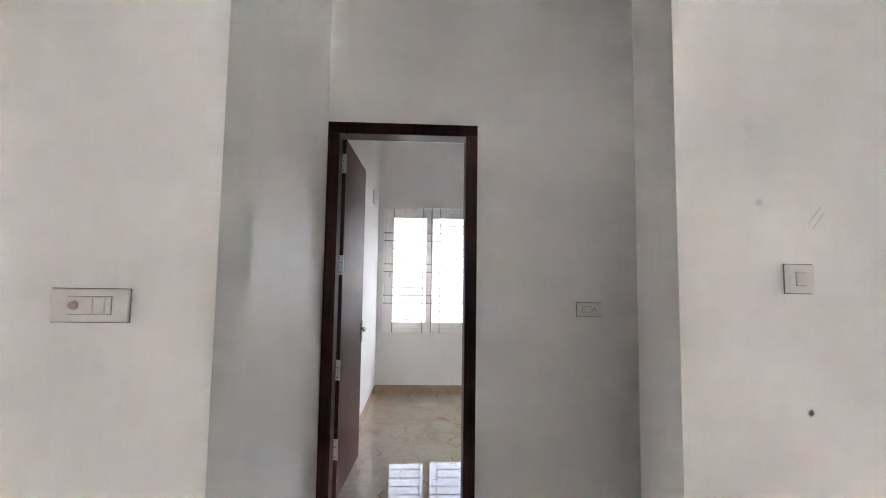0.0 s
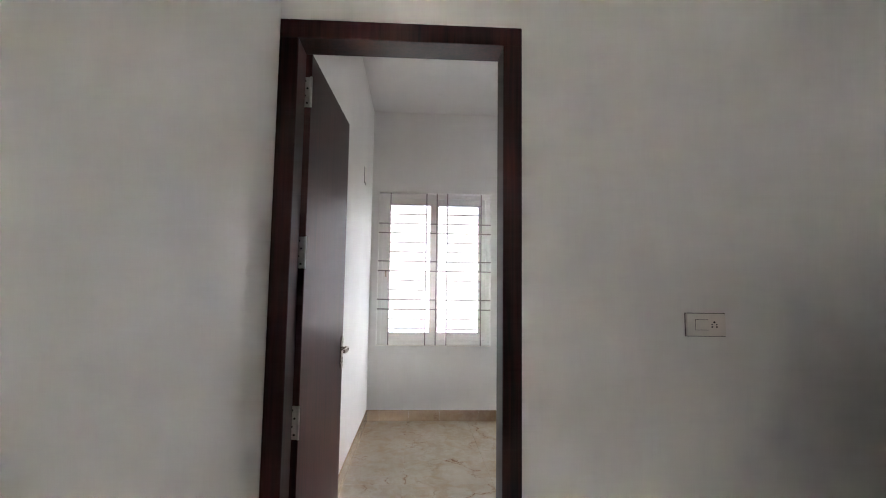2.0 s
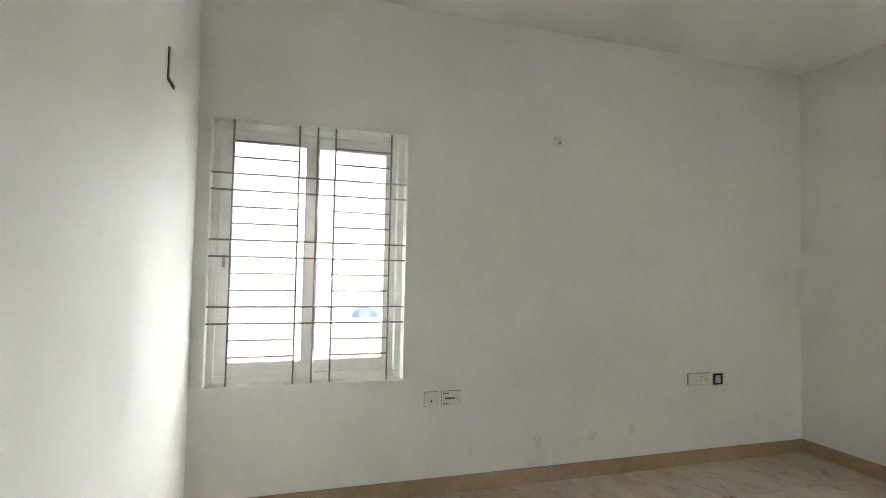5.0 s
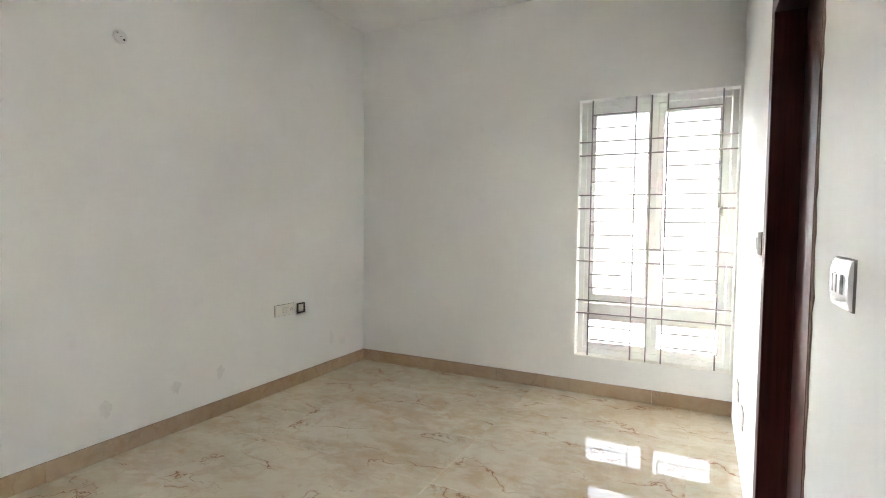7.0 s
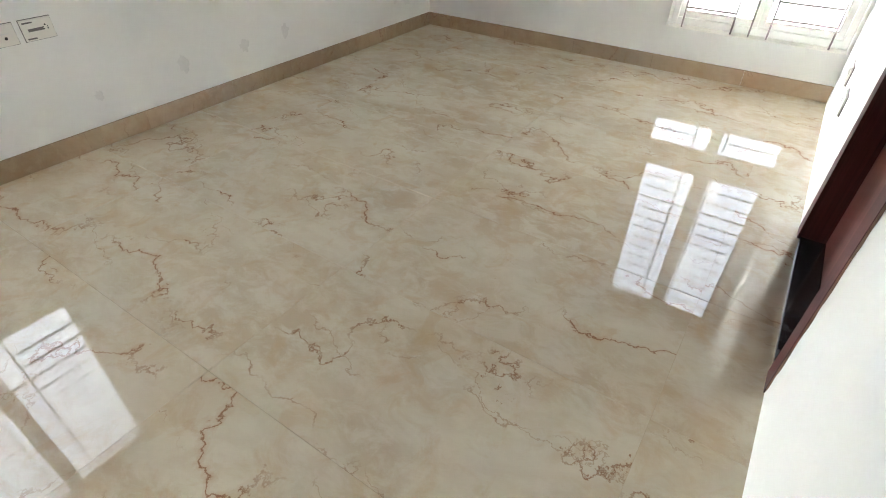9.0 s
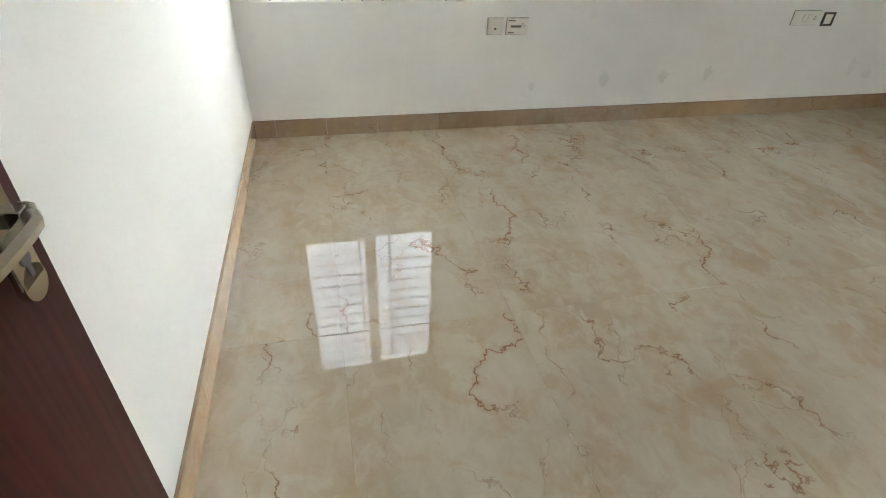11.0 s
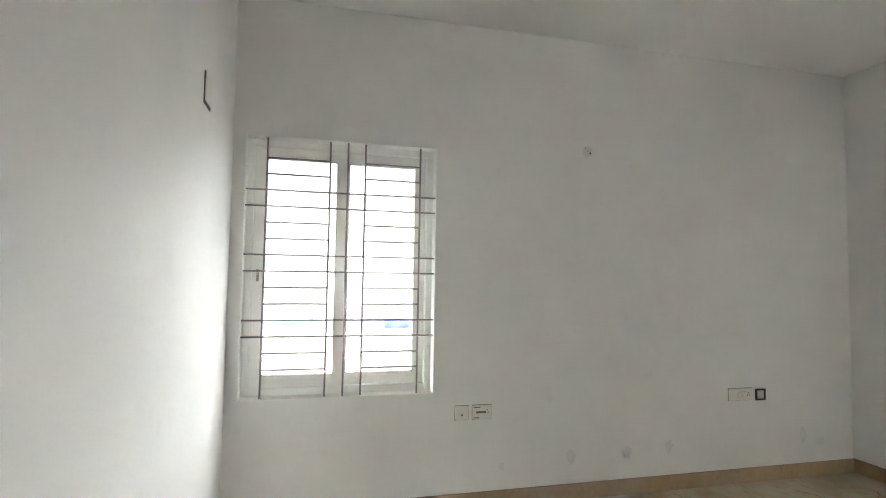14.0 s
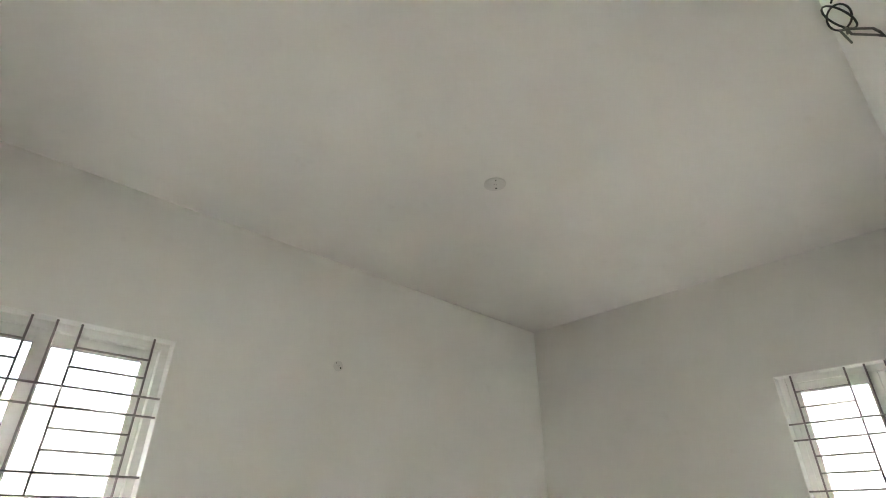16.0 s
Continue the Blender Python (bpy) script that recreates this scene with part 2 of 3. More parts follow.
# pane: a dark tint added to dim the bright outside, and a mirror gloss that grows at grazing angles
GLASS, gn, gl, gb = material("window_glass")
clear, gloss, blend, edge = gn.new("ShaderNodeBsdfTransparent"), gn.new("ShaderNodeBsdfGlossy"), gn.new("ShaderNodeMixShader"), gn.new("ShaderNodeFresnel")
clear.inputs["Color"].default_value = (0.157, 0.162, 0.172, 1)
gloss.inputs["Roughness"].default_value = 0.0
edge.inputs["IOR"].default_value = 1.3
gl.new(edge.outputs[0], blend.inputs[0])
gl.new(clear.outputs[0], blend.inputs[1])
gl.new(gloss.outputs[0], blend.inputs[2])
gl.new(blend.outputs[0], gn["Material Output"].inputs["Surface"])
gn.remove(gb)


# ---- building helpers ----
def box(bm, a, c, bevel=0.0):
    """A box from corner a to corner c."""
    lo, hi = Vector(map(min, a, c)), Vector(map(max, a, c))
    made = bmesh.ops.create_cube(bm, size=1.0, matrix=Matrix.Translation((lo + hi) / 2) @ Matrix.Diagonal((*(hi - lo), 1)))
    if bevel:
        edges = list({e for v in made["verts"] for e in v.link_edges})
        bmesh.ops.bevel(bm, geom=edges, offset=bevel, segments=2, profile=0.6, affect="EDGES")
    return bm


def disc(bm, centre, r, depth, axis="Y", seg=28, r2=None):
    turn = {"Y": Matrix.Rotation(radians(90), 4, "X"), "Z": Matrix.Identity(4), "X": Matrix.Rotation(radians(90), 4, "Y")}[axis]
    bmesh.ops.create_cone(bm, cap_ends=True, segments=seg, radius1=r, radius2=r if r2 is None else r2, depth=depth, matrix=Matrix.Translation(centre) @ turn)
    return bm


def tube(bm, pts, r, seg=8, flat=1.0):
    """A round wire through the points."""
    pts = [Vector(p) for p in pts]
    rings = []
    for i, p in enumerate(pts):
        way = (pts[min(i + 1, len(pts) - 1)] - pts[max(i - 1, 0)]).normalized()
        side = way.cross(Vector((0.31, 0.17, 0.93))).normalized()
        up = side.cross(way)
        rings.append([bm.verts.new(p + r * (math.cos(a) * side + flat * math.sin(a) * up)) for a in [2 * math.pi * k / seg for k in range(seg)]])
    for a, c in zip(rings, rings[1:]):
        for k in range(seg):
            bm.faces.new((a[k], a[(k + 1) % seg], c[(k + 1) % seg], c[k]))
    bm.faces.new(rings[0][::-1]), bm.faces.new(rings[-1])
    return bm


def mesh_of(name, bm, mat, smooth=False):
    bmesh.ops.recalc_face_normals(bm, faces=bm.faces)
    me = bpy.data.meshes.new(name)
    bm.to_mesh(me)
    bm.free()
    me.materials.append(mat)
    if smooth:
        me.shade_smooth()
    return me


def part(name, bm, mat, parent=None, label="", smooth=False, at=None):
    ob = new(name, mesh_of(name, bm, mat, smooth))
    if at is not None:
        ob.matrix_basis = at
    if parent:
        ob.parent = parent
    return tagged(ob, label)


def empty(name, at, label, category, group="", kind=""):
    ob = new(name)
    ob.empty_display_size = 0.1
    ob.matrix_basis = at
    return tagged(ob, label, category, group, kind)


def B(a, c, bevel=0.0):
    return box(bmesh.new(), a, c, bevel)


def wall(name, axis, lo, hi, u0, u1, z0, z1, holes, label, mat=PAINT):
    """A wall between lo and hi across its axis, along u, with holes (ua, ub, za, zb) through it."""
    us = sorted({u0, u1, *[h[0] for h in holes], *[h[1] for h in holes]})
    zs = sorted({z0, z1, *[h[2] for h in holes], *[h[3] for h in holes]})
    bm = bmesh.new()
    pt = (lambda u, d, z: (u, d, z)) if axis == "y" else (lambda u, d, z: (d, u, z))
    seen = {}

    def vert(*p):
        key = tuple(round(q, 5) for q in p)
        if key not in seen:
            seen[key] = bm.verts.new(p)
        return seen[key]

    def solid(i, k):
        if not (0 <= i < len(us) - 1 and 0 <= k < len(zs) - 1):
            return False
        u, z = (us[i] + us[i + 1]) / 2, (zs[k] + zs[k + 1]) / 2
        return not any(h[0] < u < h[1] and h[2] < z < h[3] for h in holes)

    def quad(*c):
        bm.faces.new([vert(*pt(*p)) for p in c])

    for i in range(len(us) - 1):
        for k in range(len(zs) - 1):
            if not solid(i, k):
                continue
            a, c, e, g = us[i], us[i + 1], zs[k], zs[k + 1]
            for d in (lo, hi):
                quad((a, d, e), (c, d, e), (c, d, g), (a, d, g))
            if not solid(i - 1, k):
                quad((a, lo, e), (a, hi, e), (a, hi, g), (a, lo, g))
            if not solid(i + 1, k):
                quad((c, lo, e), (c, hi, e), (c, hi, g), (c, lo, g))
            if not solid(i, k - 1):
                quad((a, lo, e), (c, lo, e), (c, hi, e), (a, hi, e))
            if not solid(i, k + 1):
                quad((a, lo, g), (c, lo, g), (c, hi, g), (a, hi, g))
    return tagged(part(name, bm, mat), label, "wall", "", "structure")


# ---- structure ----
RX, Y0, Y1, H = 4.415, 0.245, 3.262, 3.005       # bedroom: width, door wall, window wall, height
T = 0.23
HC = 2.92                                     # hall ceiling
W1 = (0.066, 1.182, 0.698, 2.20)              # window in the far wall: x, x, z, z
W2 = (0.258, 1.305, 0.285, 2.205)              # tall window in the side wall: y, y, z, z
D1 = (-0.045, 0.803, 2.13)                    # door frame outer x, x, head
D2 = (1.80, 2.79, 2.13)                       # bathroom door frame
NX, NY = 1.187, -1.485                        # end of the short wall in the hall
CX = -0.046                                   # corridor's side wall

wall("wall_north", "y", Y1, Y1 + T, -T, RX + T, -0.1, H, [W1], "white painted plaster wall with a grilled window")
wall("wall_east", "x", RX, RX + T, Y0, Y1, -0.1, H, [W2], "white painted plaster wall with a tall grilled window")
wall("wall_west", "x", -T, 0.0, Y0, Y1, -0.1, H, [], "white painted bare plaster wall of the bedroom")
wall("wall_south", "y", 0.0, Y0, CX, RX + T, -0.1, H, [(D1[0], D1[1], -0.1, D1[2]), (D2[0], D2[1], -0.1, D2[2])], "white painted wall with two dark wooden door frames")
wall("wall_corridor", "x", CX - T, CX, -1.27, Y0 - 0.002, -0.1, H, [], "white glossy painted side wall of the short corridor", SATIN)
wall("wall_hall_left", "y", -1.505, -1.27, -3.6, CX, -0.1, HC + 0.05, [], "white painted hall wall with a dimmer switch")
wall("wall_hall_right", "y", NY, -1.22, NX, 4.2, -0.1, HC + 0.05, [], "white painted end of a short hall wall")
# the small hole is added out of view to brighten lobby and corridor
wall("wall_lobby_end", "x", 3.0, 3.0 + T, -1.25, 0.0, -0.1, HC + 0.05, [(-0.75, -0.51, 1.9, 2.05)], "plain white wall closing the lobby, with a small unseen opening added for light")
# matching unseen openings, added and sized to light the hall evenly
wall("wall_hall_west", "x", -3.6 - T, -3.6, -7.0, -1.27, -0.1, HC + 0.05, [(-6.45, -6.05, 0.6, 2.0)], "plain white unseen hall wall with an opening added for light")
wall("wall_hall_east", "x", 4.2, 4.2 + T, -7.0, -1.25, -0.1, HC + 0.05, [(-6.45, -6.05, 0.6, 2.0)], "plain white unseen hall wall with an opening added for light")
# added out of view: hides the openings so only bounced light passes
wall("wall_hall_light_baffle", "y", -4.6, -4.5, -3.6, 4.2, -0.1, HC + 0.05, [(-0.9, 2.2, -0.1, 2.6)], "plain white unseen baffle with a wide passage, added to soften the hall light")
wall("wall_hall_back", "y", -7.0 - T, -7.0, -3.6 - T, 4.2 + T, -0.1, HC + 0.05, [], "plain white hall wall")

tagged(part("ceiling", B((-T, 0.0, H), (RX + T, Y1 + T, H + 0.15)), CEIL), "white painted flat concrete ceiling of the bedroom", "ceiling", "", "structure")
tagged(part("ceiling_hall", B((-3.6 - T, -7.0 - T, HC + 0.05), (4.2 + T, -0.002, HC + 0.2)), CEIL), "white painted flat ceiling of the hall", "ceiling", "", "structure")
tagged(part("ceiling_lobby", B((CX, -1.25, HC), (3.0, -0.001, HC + 0.049)), CEIL), "white lowered ceiling over the lobby", "ceiling", "", "structure")


# ---- windows: local x along the wall, y outwards, z up ----
def glazed(parent, x0, x1, z0, z1, d, rail, name="sash"):
    """A sash of four mitred rails with a pane and its gasket."""
    bm = bmesh.new()
    box(bm, (x0, d, z0), (x0 + rail, d + 0.032, z1), 0.003)
    box(bm, (x1 - rail, d, z0), (x1, d + 0.032, z1), 0.003)
    box(bm, (x0 + rail, d + 0.001, z0), (x1 - rail, d + 0.031, z0 + rail), 0.003)
    box(bm, (x0 + rail, d + 0.001, z1 - rail), (x1 - rail, d + 0.031, z1), 0.003)
    s = part(name, bm, UPVC, parent)
    g = bmesh.new()
    w = 0.004
    a, c, e, h = x0 + rail, x1 - rail, z0 + rail, z1 - rail
    for p, q in (((a, e), (a + w, h)), ((c - w, e), (c, h)), ((a + w, e), (c - w, e + w)), ((a + w, h - w), (c - w, h))):
        box(g, (p[0], d + 0.006, p[1]), (q[0], d + 0.012, q[1]))
    part("gasket", g, GASKET_SHADE, s)
    p = part("pane", B((a + 0.001, d + 0.013, e + 0.001), (c - 0.001, d + 0.018, h - 0.001)), GLASS, s, "window pane tinted dark to dim the outside")
    # daylight sampled through the pane skips the dimming tint
    p.visible_shadow = False
    return s


def frame_of(parent, w, z0, z1, d, rail, cross=None):
    bm = bmesh.new()
    box(bm, (0.0, d, z0), (rail, d + 0.075, z1), 0.003)
    box(bm, (w - rail, d, z0), (w, d + 0.075, z1), 0.003)
    box(bm, (rail, d + 0.002, z0), (w - rail, d + 0.073, z0 + rail), 0.003)
    box(bm, (rail, d + 0.002, z1 - rail), (w - rail, d + 0.073, z1), 0.003)
    if cross:
        box(bm, (rail, d - 0.002, cross[0]), (w - rail, d + 0.073, cross[1]), 0.003)
    return part("window_frame", bm, UPVC, parent)


def grille(at, w, h, first, step, rods, uprights, label):
    """Welded safety grille: uprights from sill to head, pairs of long rods, pairs of short ones."""
    g = empty("window_grille", at, label, "grille")
    r, d = 0.0052, 0.028
    for u in uprights:
        part("upright_bar", disc(bmesh.new(), (u * w, d, h / 2), 0.0055, h - 0.004, "Z", 10), STEEL, g, smooth=True)
    for k in range(rods):
        z = h - first - k * step
        if (k // 2) % 2:
            part("long_bar", disc(bmesh.new(), (w / 2, d - 0.009, z), r, w - 0.006, "X", 10), STEEL, g, smooth=True)
        else:
            for a, c in ((0, 1), (3, 4)):
                part("short_bar", disc(bmesh.new(), ((uprights[a] + uprights[c]) / 2 * w, d - 0.007, z), r, (uprights[c] - uprights[a]) * w, "X", 10), STEEL, g, smooth=True)
    return g


def sill(parent, w, label):
    bm = B((0.0, 0.002, 0.0), (w, 0.1, 0.006), 0.002)
    return part("window_sill", bm, SILL, parent, label)


def latch(parent, x, z, d):
    bm = B((x - 0.008, d - 0.006, z - 0.035), (x + 0.008, d, z + 0.035), 0.002)
    box(bm, (x - 0.004, d - 0.014, z - 0.012), (x + 0.004, d - 0.005, z + 0.02), 0.002)
    part("latch", bm, NICKEL, parent, "small grey window latch")


def bright_lining(parent, w, h):
    """Smooth white boards added round the reveal to lighten it, a little proud of the wall."""
    for a, c in (((0.0005, 0.0065), (0.006, h - 0.0065)), ((w - 0.006, 0.0065), (w - 0.0005, h - 0.0065)), ((0.0005, h - 0.006), (w - 0.0005, h - 0.0005))):
        part("bright_lining", B((a[0], -0.002, a[1]), (c[0], 0.084, c[1]), 0.001), UPVC, parent)


w1w, w1h = W1[1] - W1[0], W1[3] - W1[2]
win = empty("window_1", pose(W1[0], Y1, W1[2]), "white two-pane sliding window behind a steel grille", "window", "", "structure")
frame_of(win, w1w, 0.0065, w1h, 0.085, 0.045)
latch(glazed(win, 0.046, 0.585, 0.052, w1h - 0.046, 0.09, 0.068), 0.078, 0.70, 0.09)
glazed(win, 0.525, w1w - 0.046, 0.052, w1h - 0.0455, 0.124, 0.066)
bright_lining(win, w1w, w1h)
sill(win, w1w, "dusty cream window sill")
grille(pose(W1[0], Y1, W1[2]), w1w, w1h, 0.125, 0.0932, 14, (0.105, 0.423, 0.515, 0.608, 0.909), "grey painted steel bar grille in the window opening")

w2w, w2h = W2[1] - W2[0], W2[3] - W2[2]
at2 = pose(RX, W2[1], W2[2], 0, 0, -90)
win = empty("window_2", at2, "tall white sliding window with fixed lower lights and grille", "window", "", "structure")
frame_of(win, w2w, 0.0065, w2h, 0.085, 0.045, (0.31, 0.40))
glazed(win, 0.046, 0.545, 0.402, w2h - 0.046, 0.09, 0.062)
latch(glazed(win, 0.515, w2w - 0.046, 0.402, w2h - 0.0455, 0.124, 0.066), 0.962, 1.1, 0.124)
glazed(win, 0.046, 0.53, 0.052, 0.308, 0.1, 0.038, "fixed_light")
glazed(win, 0.531, w2w - 0.046, 0.052, 0.308, 0.1, 0.038, "fixed_light")
bright_lining(win, w2w, w2h)
sill(win, w2w, "white painted window sill")
grille(at2, w2w, w2h, 0.115, 0.0985, 18, (0.09, 0.38, 0.48, 0.58, 0.905), "tall grey steel bar grille in the window opening")


# ---- doors ----
def door_frame(parent, x0, x1, head, y0, y1, face):
    part("jamb", B((x0, y0, -0.001), (x0 + face, y1, head - face), 0.004), WOOD, parent)
    part("jamb", B((x1 - face, y0, -0.001), (x1, y1, head - face), 0.004), WOOD, parent)
    part("head", B((x0, y0, head - face), (x1, y1, head), 0.004), WOOD, parent)


door = empty("door_1", pose(0, 0, 0), "open dark mahogany panel door in a wooden frame", "door", "", "structure")
FACE = 0.066
door_frame(door, D1[0], D1[1], D1[2], -0.006, 0.125, FACE)
LW, LH, LT = 0.79, 2.075, 0.038
leaf = part("leaf", B((0, 0, 0), (LW, LT, LH - 0.008), 0.002), LEAF, door, "plain dark brown laminate leaf", at=pose(0.040, 0.14, 0.008, 0, 0, 87.3))
for z in (0.22, 0.66, 1.26, 1.86):
    bm = B((-0.0025, 0.003, z), (-0.0002, 0.033, z + 0.115))
    hg = part("hinge", bm, CHROME, leaf, "steel butt hinge with dark screws")
    disc(bm := bmesh.new(), (-0.005, 0.0, z + 0.0575), 0.005, 0.115, "Z", 12)
    part("hinge_pin", bm, CHROME, leaf, smooth=True)
    bm = bmesh.new()
    for k in range(4):
        disc(bm, (-0.003, 0.014 + 0.009 * (k % 2), z + 0.016 + k * 0.028), 0.0042, 0.0016, "X", 10)
    part("hinge_screws", bm, BLACK, leaf)
# handle on the room side: rounded plate, lever, keyhole
HX, HZ = LW - 0.05, 0.885


def lever_set(side):
    """side -1: room face (y below 0), +1: wall face."""
    y0 = 0.0 if side < 0 else LT
    s = side
    bm = bmesh.new()
    box(bm, (HX - 0.021, y0, HZ - 0.060), (HX + 0.021, y0 + s * 0.009, HZ + 0.060), 0.003)
    disc(bm, (HX, y0 + s * 0.0045, HZ + 0.059), 0.0209, 0.009, "Y", 32)
    disc(bm, (HX, y0 + s * 0.0045, HZ - 0.059), 0.0209, 0.009, "Y", 32)
    part("handle_plate", bm, NICKEL, leaf, "satin nickel handle plate")
    bm = bmesh.new()
    box(bm, (HX - 0.008, y0 + s * 0.008, HZ + 0.009), (HX + 0.0115, y0 + s * 0.03, HZ + 0.027), 0.002)
    prof = [(0.013, 0.024), (0.011, 0.031), (0.002, 0.036), (-0.02, 0.038), (-0.045, 0.038), (-0.068, 0.037), (-0.088, 0.035)]
    rings = []
    for k, (dx, dy) in enumerate(prof):
        hh = 0.0105 - 0.0002 * k
        rings.append([bm.verts.new((HX + dx, y0 + s * (dy + e), HZ + 0.018 + f - 0.001 * k)) for e, f in ((-0.006, -hh), (0.004, -hh), (0.006, 0), (0.004, hh), (-0.006, hh))])
    for a, c in zip(rings, rings[1:]):
        for k in range(5):
            bm.faces.new((a[k], a[(k + 1) % 5], c[(k + 1) % 5], c[k]))
    bm.faces.new(rings[0]), bm.faces.new(rings[-1][::-1])
    part("lever", bm, NICKEL, leaf, "curved satin nickel lever")
    bm = disc(bmesh.new(), (HX, y0 + s * 0.0098, HZ - 0.03), 0.008, 0.0015, "Y", 16)
    box(bm, (HX - 0.003, y0 + s * 0.009, HZ - 0.05), (HX + 0.003, y0 + s * 0.0105, HZ - 0.032))
    part("keyhole", bm, GASKET_SHADE, leaf)
    bm = disc(bmesh.new(), (HX, y0 + s * 0.0095, HZ + 0.068), 0.0035, 0.0015, "Y", 12)
    part("plate_screw", bm, CHROME, leaf)


lever_set(-1)
part("lock_face", B((LW - 0.0002, 0.009, HZ - 0.1), (LW + 0.0015, 0.029, HZ + 0.1)), CHROME, leaf)

bath = empty("door_2", pose(0, 0, 0), "dark wooden frame of a second doorway", "door frame", "", "structure")
door_frame(bath, D2[0], D2[1], D2[2], Y0 - 0.13, Y0 + 0.004, 0.09)
bm = B((0, 0, 0), (D2[1] - D2[0] - 0.186, 0.035, 2.05), 0.002)
part("closed_leaf", bm, LEAF, bath, "closed dark brown leaf", at=pose(D2[0] + 0.093, Y0 - 0.128, 0.016))
tagged(part("threshold", B((D2[0] + 0.091, Y0 - 0.12, -0.02), (D2[1] - 0.091, Y0 - 0.004, 0.012), 0.002), GRANITE), "black polished granite door threshold", "threshold", "", "structure")

tagged(part("wall_recess", B((D2[0], 0.0, -0.1), (D2[1], Y0 - 0.132, D2[2])), PAINT), "white painted wall behind the second doorway", "wall", "", "structure")

# ragged mortar left along the frame's edge
bm = bmesh.new()
rng = random.Random(4)
prev = None
for k in range(64):
    z = 0.02 + k * 2.06 / 63
    wdt = max(0.002, 0.005 + 0.014 * rng.random() + (0.03 * math.exp(-((z - 1.12) / 0.1) ** 2)) * rng.random())
    x = D2[0] - 0.0005
    ring = [bm.verts.new((x, Y0 + 0.0005, z)), bm.verts.new((x, Y0 + 0.003, z)), bm.verts.new((x - wdt * 0.7, Y0 + 0.0025, z)), bm.verts.new((x - wdt, Y0 + 0.0005, z))]
    if prev:
        for j in range(3):
            bm.faces.new((prev[j], prev[j + 1], ring[j + 1], ring[j]))
    prev = ring
tagged(part("mortar_edge", bm, MORTAR), "rough chipped mortar seam beside the dark door frame", "mortar", "", "structure")


# ---- plates, sockets, caps ----
def plate(name, at, w, h, label, category, inserts, mat=PLATE, deep=0.011, bulge=0.0):
    """A wall plate: local x along the wall, z up, facing -y. inserts: (kind, x, z, w, h) from its centre."""
    e = empty(name, at, label, category)
    if bulge:
        bm, steps = bmesh.new(), 16
        rows = []
        for k in range(steps + 1):
            f = 2 * k / steps - 1
            y = -(deep - bulge) - bulge * (1 - abs(f) ** 3)
            rows.append([bm.verts.new((x, yy, f * h / 2)) for x, yy in ((-w / 2, 0), (-w / 2, y + 0.002), (-w / 2 + 0.002, y), (w / 2 - 0.002, y), (w / 2, y + 0.002), (w / 2, 0))])
        for p, q in zip(rows, rows[1:]):
            for k in range(5):
                bm.faces.new((p[k], p[k + 1], q[k + 1], q[k]))
        bm.faces.new(rows[0]), bm.faces.new(rows[-1])
    else:
        bm = B((-w / 2, -deep, -h / 2), (w / 2, 0.0, h / 2), 0.003)
    part("cover", bm, mat, e)
    # dark sheet, slightly larger, drawing the shadow line round the cover
    part("shadow_line", B((-w / 2 - 0.0022, -0.0035, -h / 2 - 0.0022), (w / 2 + 0.0022, 0.0005, h / 2 + 0.0022)), GASKET_SHADE, e)
    for what, x, z, a, c in inserts:
        if what == "rocker":
            part("seam", B((x - a / 2 - 0.0012, -deep - 0.0008, z - c / 2 - 0.0012), (x + a / 2 + 0.0012, -deep + 0.001, z + c / 2 + 0.0012)), GASKET_SHADE, e)
            part("rocker", B((x - a / 2, -deep - 0.004, z - c / 2), (x + a / 2, -deep, z + c / 2), 0.0015), mat, e)
        elif what == "button":
            part("rocker", B((x - a / 2, -deep - 0.007, z - c / 2), (x + a / 2, -deep - 0.003, z + c / 2), 0.0015), mat, e)
        elif what == "knob":
            bm = disc(bmesh.new(), (x, -deep - 0.006, z), a, 0.012, "Y", 24, a * 0.9)
            box(bm, (x - 0.0015, -deep - 0.0135, z), (x + 0.0015, -deep - 0.011, z + a * 0.9))
            part("knob", bm, KNOB, e, "round dimmer knob")
        elif what == "pins":
            bm = bmesh.new()
            disc(bm, (x, -deep - 0.0005, z + 0.009), 0.0034, 0.002, "Y", 12)
            for dx in (-0.008, 0.008):
                disc(bm, (x + dx, -deep - 0.0005, z - 0.007), 0.0028, 0.002, "Y", 12)
                disc(bm, (x + dx, -deep - 0.0005, z + 0.001), 0.0022, 0.002, "Y", 12)
            part("socket_holes", bm, BLACK, e)
        elif what == "slot":
            part("slot", B((x - a / 2, -deep - 0.0008, z - c / 2), (x + a / 2, -deep + 0.001, z + c / 2)), GASKET_SHADE if c > 0.004 else STAIN, e)
        elif what == "hole":
            part("hole", disc(bmesh.new(), (x, -deep - 0.0005, z), a, 0.002, "Y", 14), BLACK, e)
    return e


plate("dimmer_switch", pose(-0.352, -1.505, 1.125), 0.19, 0.083, "white switch plate with a round dimmer knob and switches", "switch",
      [("rocker", 0.0, 0.0, 0.108, 0.044), ("button", 0.0, 0.0, 0.022, 0.04), ("button", 0.028, 0.0, 0.026, 0.04), ("knob", -0.035, 0.0, 0.0115, 0)])
plate("bell_switch", pose(1.525, NY, 1.221), 0.077, 0.079, "white square switch plate on the hall wall", "switch",
      [("rocker", 0.0, 0.0, 0.028, 0.036)], deep=0.014)
plate("wall_socket", pose(1.44, 0.0, 1.09), 0.138, 0.076, "white socket plate with a rocker switch and round holes", "socket",
      [("rocker", -0.016, 0.0, 0.044, 0.034), ("pins", 0.028, 0.0, 0, 0)])
